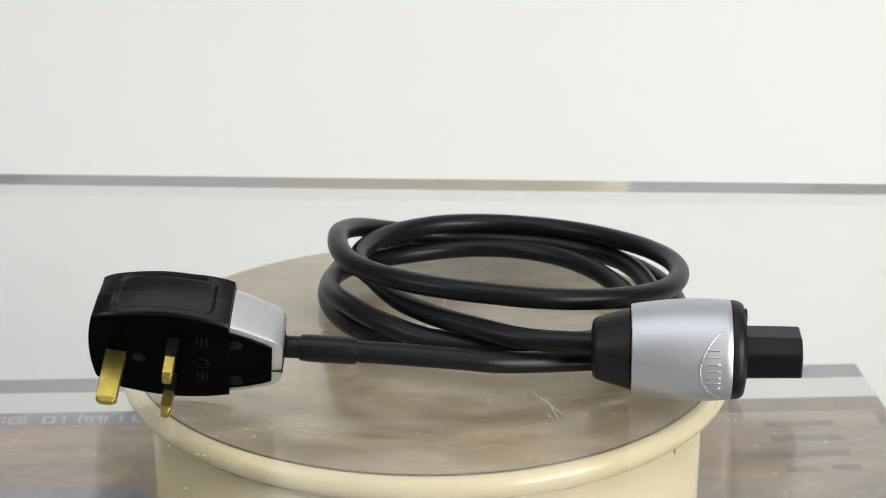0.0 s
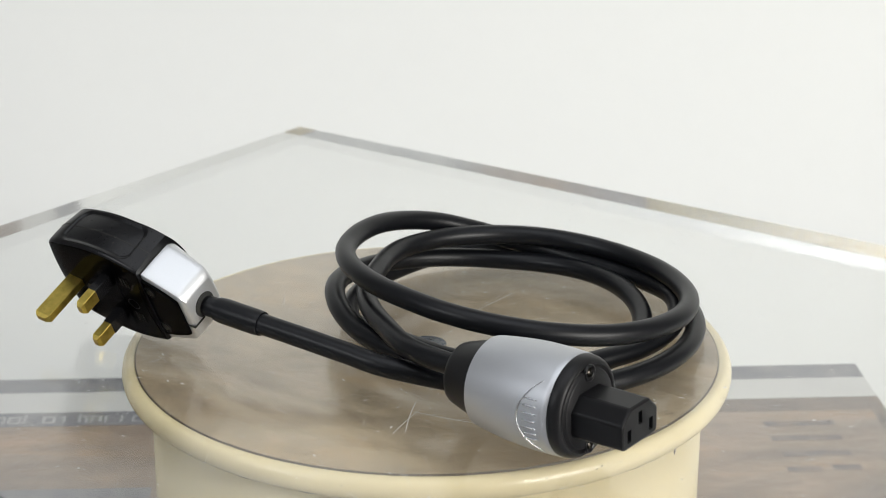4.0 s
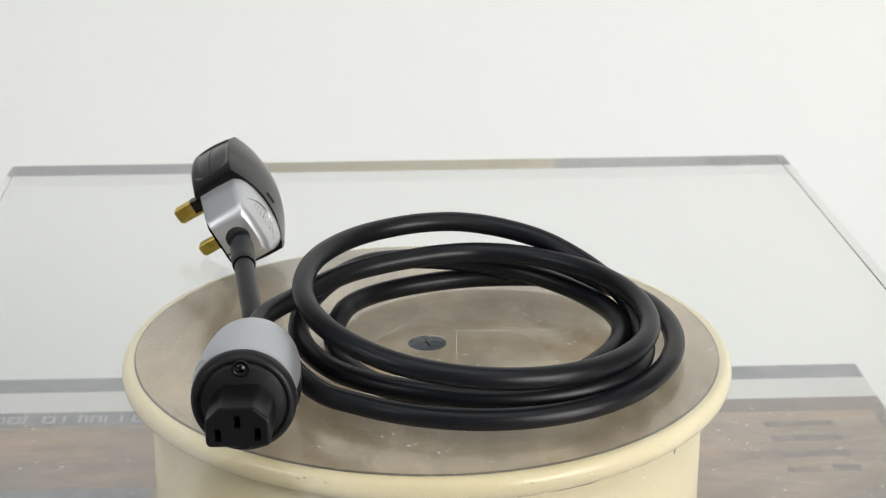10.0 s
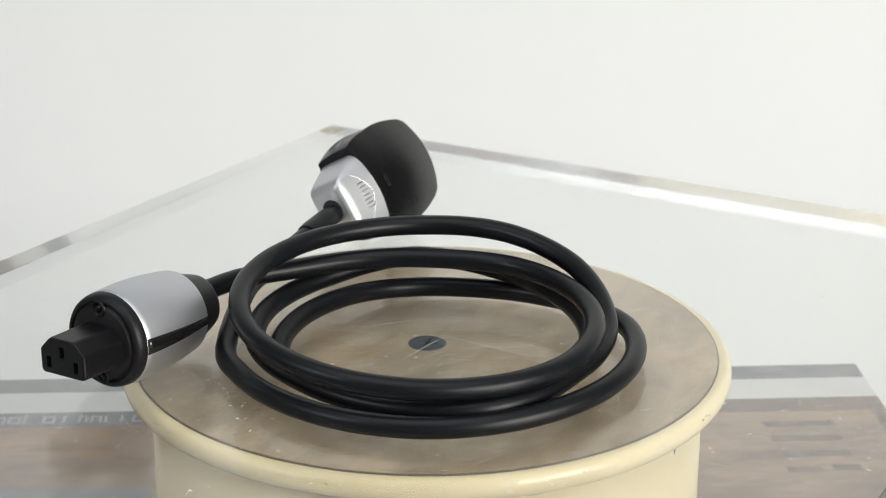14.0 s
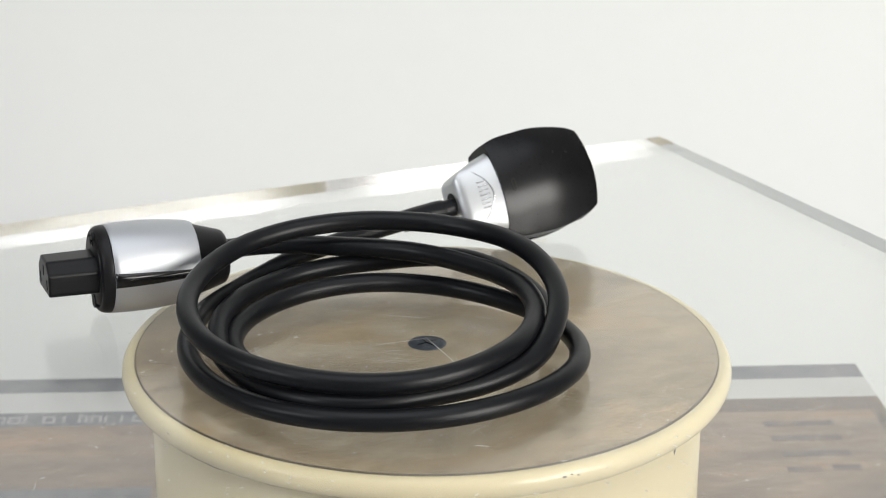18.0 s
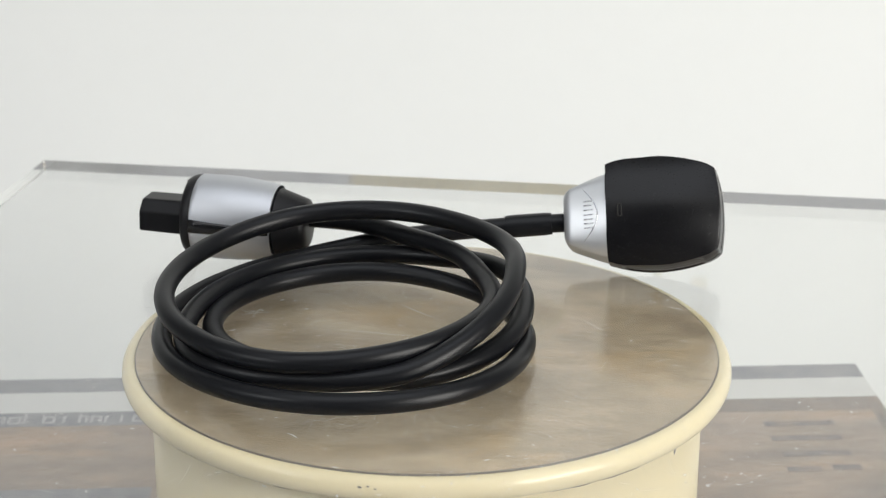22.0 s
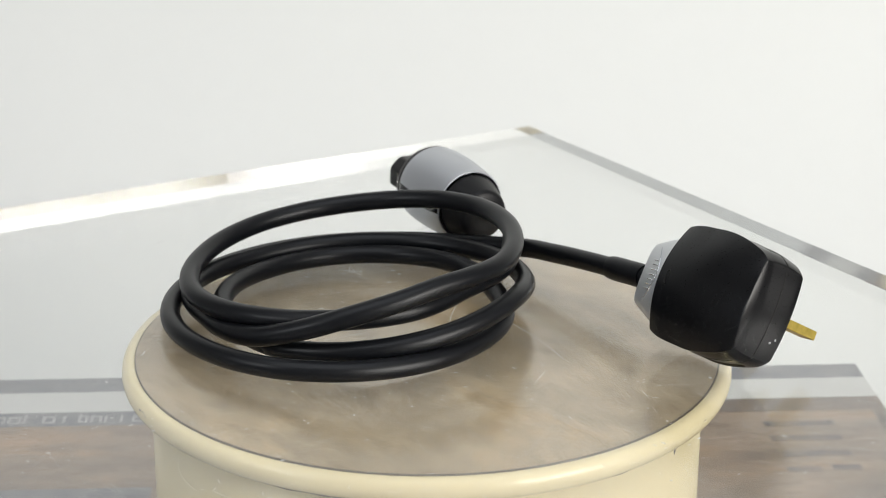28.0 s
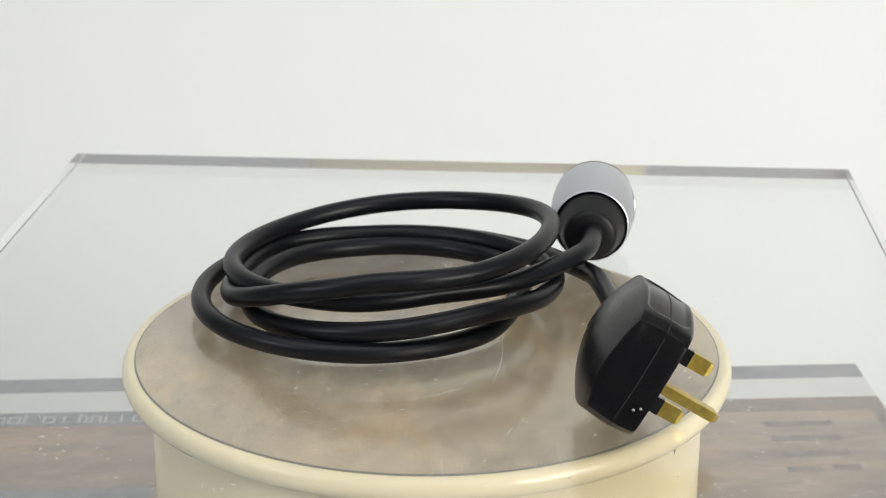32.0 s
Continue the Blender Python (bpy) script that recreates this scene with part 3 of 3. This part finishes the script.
# silver collar at the flex end
def collar_ring(x, grow=0.0):
    u = max(0.0, (-21.6 - x) / 21.0)
    e = 1 - math.sqrt(max(0.0, 1 - (max(0.0, min(u, 0.995) - 0.80) / 0.20) ** 2))
    w = 20.4 - 8.0 * u ** 1.15 - 3.4 * e + grow
    b = -20.9 + 0.4 * u + 2.6 * e
    t = -2.0 - 1.2 * e
    dm = 5.6 * (1 - u) + 0.7
    pts = [(w - 0.5, t), (w - 0.15, t - 0.1), (w, t - 0.4)]
    pts += [(w + 0.25 * math.sin(math.pi * i / 8), t - 0.4 + (b + 0.8 - t + 0.4) * i / 8) for i in range(1, 8)]
    pts += [(w, b + 0.8), (w - 0.35, b + 0.1)]
    pts += [((w - 0.9) * math.cos(a), b - dm * math.sin(a)) for a in (math.pi * i / 18 for i in range(1, 18))]
    half = pts
    left = [(-w + 0.35, b + 0.1), (-w, b + 0.8)]
    left += [(-w - 0.25 * math.sin(math.pi * i / 8), b + 0.8 + (t - 0.4 - b - 0.8) * i / 8) for i in range(1, 8)]
    left += [(-w, t - 0.4), (-w + 0.15, t - 0.1), (-w + 0.5, t)]
    return [mm((x, y, z)) for y, z in half + left]


cx = [-21.6, -21.9, -24, -26.5, -29, -31.5, -34, -35.8, -36.9, -38.0, -39.0, -40.0, -40.9, -41.6, -42.1, -42.4, -42.55]
collar = part("collar", loft([collar_ring(x) for x in cx]), M_COLLAR, plug, "satin silver cable-end collar")
sharp(collar, 26)
part("collar_gap", loft([[p * 1.0 for p in collar_ring(-21.0, 0.45)], [p * 1.0 for p in collar_ring(-22.3, 0.35)]]), M_GAP, plug, smooth=False)
hole = part("cable_hole", lathe([(0.0, 0.0003), (0.0053, 0.0003), (0.0057, 0.0), (0.0057, -0.002), (0.0, -0.002)], 32), M_GAP, collar)
hole.matrix_basis = Matrix.Translation(mm((-42.6, -0.6, -11.2))) @ pose(0, 0, 0, 0, -90, 0)


part("split_line", box(-0.0431, -0.0385, 0.0042, 0.0047, -0.0085, -0.0016), M_GAP, collar, "dark split line in the collar", smooth=False)


def emboss(parent, skin, size, mat):
    """Raised maker's mark: an arc beside a row of short strokes, drawn plain."""
    arc = [skin(8.7 * size * abs(v) ** 1.9, 16.0 * size * v) for v in (-1 + i / 16 for i in range(33))]
    part("maker_arc", tube(arc, lambda f: 0.00012 + 0.0003 * math.sin(math.pi * f), 8), mat, parent, "raised bright arc")
    for k, v in enumerate((-8.2, -5.6, -2.7, 0.2, 3.0, 5.6, 8.2)):
        bar = [skin((2.6 + 5.6 * i / 6) * size, v * size) for i in range(7)]
        part("maker_stroke", tube(bar, 0.00036, 8), mat, parent)


def collar_skin(dx, dy):
    x = -32.4 + dx
    u = max(0.0, (-21.6 - x) / 21.0)
    w = 20.4 - 8.0 * u ** 1.15
    b, dm = -20.9 + 0.4 * u, 5.6 * (1 - u) + 0.7
    c = max(-1, min(1, dy / (w - 0.9)))
    return mm((x, dy, b - dm * math.sqrt(max(0.0, 1 - c * c)) - 0.05))


emboss(collar, lambda s, v: collar_skin(6.2 - s, v), 0.78, M_CHROME)

# cover plate, screws and moulded marks on the pin face
plate = [[mm((x, y * w, z)) for y, z in ((-1, -2.6), (-1, -1.0), (-0.96, -0.75), (0.96, -0.75), (1, -1.0), (1, -2.6))] for x, w in ((-21.4, 17.4), (-30, 14.6), (-36.4, 11.6), (-38.8, 10.0))]
part("cover_plate", loft(plate), M_FACE, plug, smooth=False)
arc = [mm((-18.8 - 3.4 * (v / 20.0) ** 2, v, 0.1)) for v in range(-20, 21, 2)]
part("rib", tube(arc, 0.00022, 8), M_FACE, plug)
part("rib", box(-0.006, -0.0056, -0.017, 0.017, 0.0, 0.00025), M_FACE, plug, smooth=False)
for x, y, z in ((13.5, 1.0, 0.0), (-24.6, -11.2, -0.75), (-24.6, 11.2, -0.75)):
    ring = part("screw_boss", lathe([(0.0029, 0.0), (0.0029, 0.0003), (0.0024, 0.0004), (0.0022, 0.0)], 24), M_MARK, plug)
    ring.location = mm((x, y, z))
    sc = part("screw", lathe([(0.0, 0.0006), (0.0016, 0.00045), (0.0022, 0.0)], 20), M_STEEL, plug, "dark recessed cross-head screw")
    sc.location = mm((x, y, z))
ringm = part("approval_mark", lathe([(0.0031, 0.0), (0.0031, 0.0002), (0.0027, 0.0002), (0.0027, 0.0)], 28), M_MARK, plug)
ringm.location = mm((-11.2, 1.0, 0.05))
for y0 in (-12.5, 9.5):
    for k in range(3):
        part("print_line", box(-0.0138 + 0.0018 * k, -0.0128 + 0.0018 * k, 0.001 * y0 - 0.0028, 0.001 * y0 + 0.0028, 0.0, 0.0002), M_MARK, plug, smooth=False)
# slot marker on the back
ring_pts = []
for sx, a0 in ((1, -90), (-1, 90)):
    ring_pts += [Vector((sx * 0.0021 + 0.0009 * math.cos(radians(a0 + 18 * k)), 0.0009 * math.sin(radians(a0 + 18 * k)), 0.0)) for k in range(11)]
dash = part("slot_mark", tube(ring_pts + ring_pts[:2], 0.00028, 8), M_GAP, plug, "small capsule-shaped groove")
dash.matrix_basis = Matrix.Translation(mm((-15.6, -0.6, -21.6 - dome(-15.6)))) @ pose(0, 0, 0, 0, 0, 90)


# brass pins
PINS = pose(0, -0.001, 0, 0, 0, 3.1).inverted()


def blade(x0, x1, y0, y1, z0, z1, name, mat, label):
    b = bmesh.new()
    ch = 0.0016
    xm, ym = (x0 + x1) / 2, (y0 + y1) / 2
    rows = []
    for z, f in ((z0, 0), (z1 - ch, 0), (z1 - 0.0004, 0.75), (z1, 1.0)):
        ix, iy = min(ch, (x1 - x0) * 0.19) * f, min(ch, (y1 - y0) * 0.19) * f
        e = 0.00025
        rows.append([Vector((x, y, z)) for x, y in ((x0 + ix + e, y0 + iy), (x1 - ix - e, y0 + iy), (x1 - ix, y0 + iy + e), (x1 - ix, y1 - iy - e),
                                                    (x1 - ix - e, y1 - iy), (x0 + ix + e, y1 - iy), (x0 + ix, y1 - iy - e), (x0 + ix, y0 + iy + e))])
    loft(rows, bm=b)
    pin = part(name, b, mat, plug, label, smooth=False)
    pin.matrix_basis = PINS
    return pin


for y in (-0.0111, 0.0111):
    blade(-0.002, 0.002, y - 0.0032, y + 0.0032, 0.0, 0.0185, "pin", M_BRASS, "brass blade pin")
    cover = part("pin_sleeve", box(-0.00215, 0.00215, y - 0.00335, y + 0.00335, -0.001, 0.0092, 0.0002), M_GLOSS, plug, "black insulating pin sleeve", smooth=False)
    cover.matrix_basis = PINS
blade(0.0182, 0.0262, -0.002, 0.002, -0.003, 0.0242, "pin", M_BRASS, "long brass earth pin")

# ---- appliance connector: z runs from the flex to the socket
CONN = Matrix(((0.08611, -0.02413, 0.99599), (0.99595, -0.02369, -0.08668), (0.02569, 0.99943, 0.02199))).to_4x4()
CONN.translation = (0.0663, -0.0752, 0.0203)


SHELL_L = 0.0393


def shell_r(z):
    u = (z - 0.0155) / SHELL_L
    return 0.0178 + 0.0027 * math.sin(math.pi * min(1, u * 0.92 + 0.02) ** 0.9 * 0.72) ** 1.0


prof = [(shell_r(0.0155) - 0.0004, 0.0155), (shell_r(0.0157), 0.0158)] + [(shell_r(0.0155 + SHELL_L * i / 16), 0.0155 + SHELL_L * i / 16) for i in range(1, 16)] + [(shell_r(0.0546), 0.0546), (shell_r(0.0546) - 0.00035, 0.0550)]
connector = part("connector", lathe(prof, 72), M_SILVER, power_cable, "satin silver appliance connector shell")
connector.matrix_basis = CONN
sharp(connector, 40)
# dark strip between the two halves of the shell
strip = [[Vector(((shell_r(z) + o) * math.cos(a), (shell_r(z) + o) * math.sin(a), z)) for a, o in ((a0 - h - 0.005, -0.0006), (a0 - h, 0.00012), (a0, 0.00016), (a0 + h, 0.00012), (a0 + h + 0.005, -0.0006))]
         for z, a0, h in ((0.0158 + (SHELL_L - 0.0003) * i / 12, -0.02 + 0.02 * i / 12, 0.09 + 0.075 * i / 12) for i in range(13))]
part("strip", loft(strip), M_GLOSS, connector, "glossy black strip along the shell")
part("boot", lathe([(0.0, -0.0003), (0.0072, -0.0003), (0.0108, 0.0002), (0.0122, 0.0012), (0.0128, 0.0028), (0.0163, 0.0146), (0.0165, 0.0153), (0.0, 0.0153)], 56), M_RUBBER, connector, "black strain-relief boot")
part("flange", lathe([(0.0, 0.0550), (0.0199, 0.0550), (0.0199, 0.0557), (0.0198, 0.0571), (0.0193, 0.0587), (0.0184, 0.0599), (0.0172, 0.0603), (0.0168, 0.0600), (0.0166, 0.0593),
                      (0.0158, 0.0593), (0.0154, 0.0605), (0.0150, 0.0608), (0.0, 0.0608)], 64), M_RUBBER, connector, "black moulded end flange")
# C-shaped socket block with three slots
sil = [(-0.0121, -0.0066), (-0.0108, -0.0079), (0.0108, -0.0079), (0.0121, -0.0066), (0.0121, 0.0026), (0.0066, 0.0079), (-0.0066, 0.0079), (-0.0121, 0.0026)]
rows = [[Vector((x * f, y * f + 0.0002, z)) for x, y in sil] for z, f in ((0.0588, 1.0), (0.0828, 0.972))]
bm = loft(rows)
bmesh.ops.bevel(bm, geom=bm.edges[:], offset=0.0009, segments=2, profile=0.5, affect="EDGES")
block = part("socket_block", bm, M_BLOCK, connector, "black three-slot socket block", smooth=False)
tools = bmesh.new()
for x, y in ((-0.0072, -0.0026), (0.0, 0.0024), (0.0072, -0.0026)):
    box(x - 0.0012, x + 0.0012, y - 0.0025, y + 0.0025, 0.070, 0.09, bm=tools)
cut(block, tools)
for x, y in ((-0.0072, -0.0026), (0.0, 0.0024), (0.0072, -0.0026)):
    part("contact", box(x - 0.0008, x + 0.0008, y - 0.002, y + 0.002, 0.0701, 0.074), M_GAP, block, smooth=False)
for sy, sz in ((0.0144, 0.0608), (-0.0145, 0.0608)):
    boss = part("screw_boss", lathe([(0.0033, 0.0), (0.0033, 0.0009), (0.0027, 0.0011), (0.0024, 0.0004), (0.0, 0.0002)], 28), M_SATIN, connector)
    boss.location = (0, sy, sz - 0.0006)
    sc = part("screw", lathe([(0.0, 0.0009), (0.0014, 0.0007), (0.0019, 0.0)], 20), M_STEEL, connector, "dark recessed cross-head screw")
    sc.location = (0, sy, sz - 0.0003)


def shell_skin(s, v):
    z = 0.0420 + 0.001 * s
    a = math.pi + 0.02 + v * 0.001 / 0.0203
    r = shell_r(z) + 0.0001
    return Vector((r * math.cos(a), r * math.sin(a), z))


emboss(connector, shell_skin, 1.0, M_CHROME)


# ---------------------------------------------------------------- turning
def motions():
    turn = ((0, 0.0), (5, -42.4), (10, -84.7), (15, -127.1), (20, -169.7), (25, -212.4), (28.5, -242.1), (32, -271.9))
    walk(platter, [(t, pose(0, 0, ph, 0, 0, a)) for t, a in turn])
    for ob in (sheet, power_cable):
        walk(ob, [(t, pose(0, 0, SHEET_TOP, 0, 0, a)) for t, a in turn])


motions()
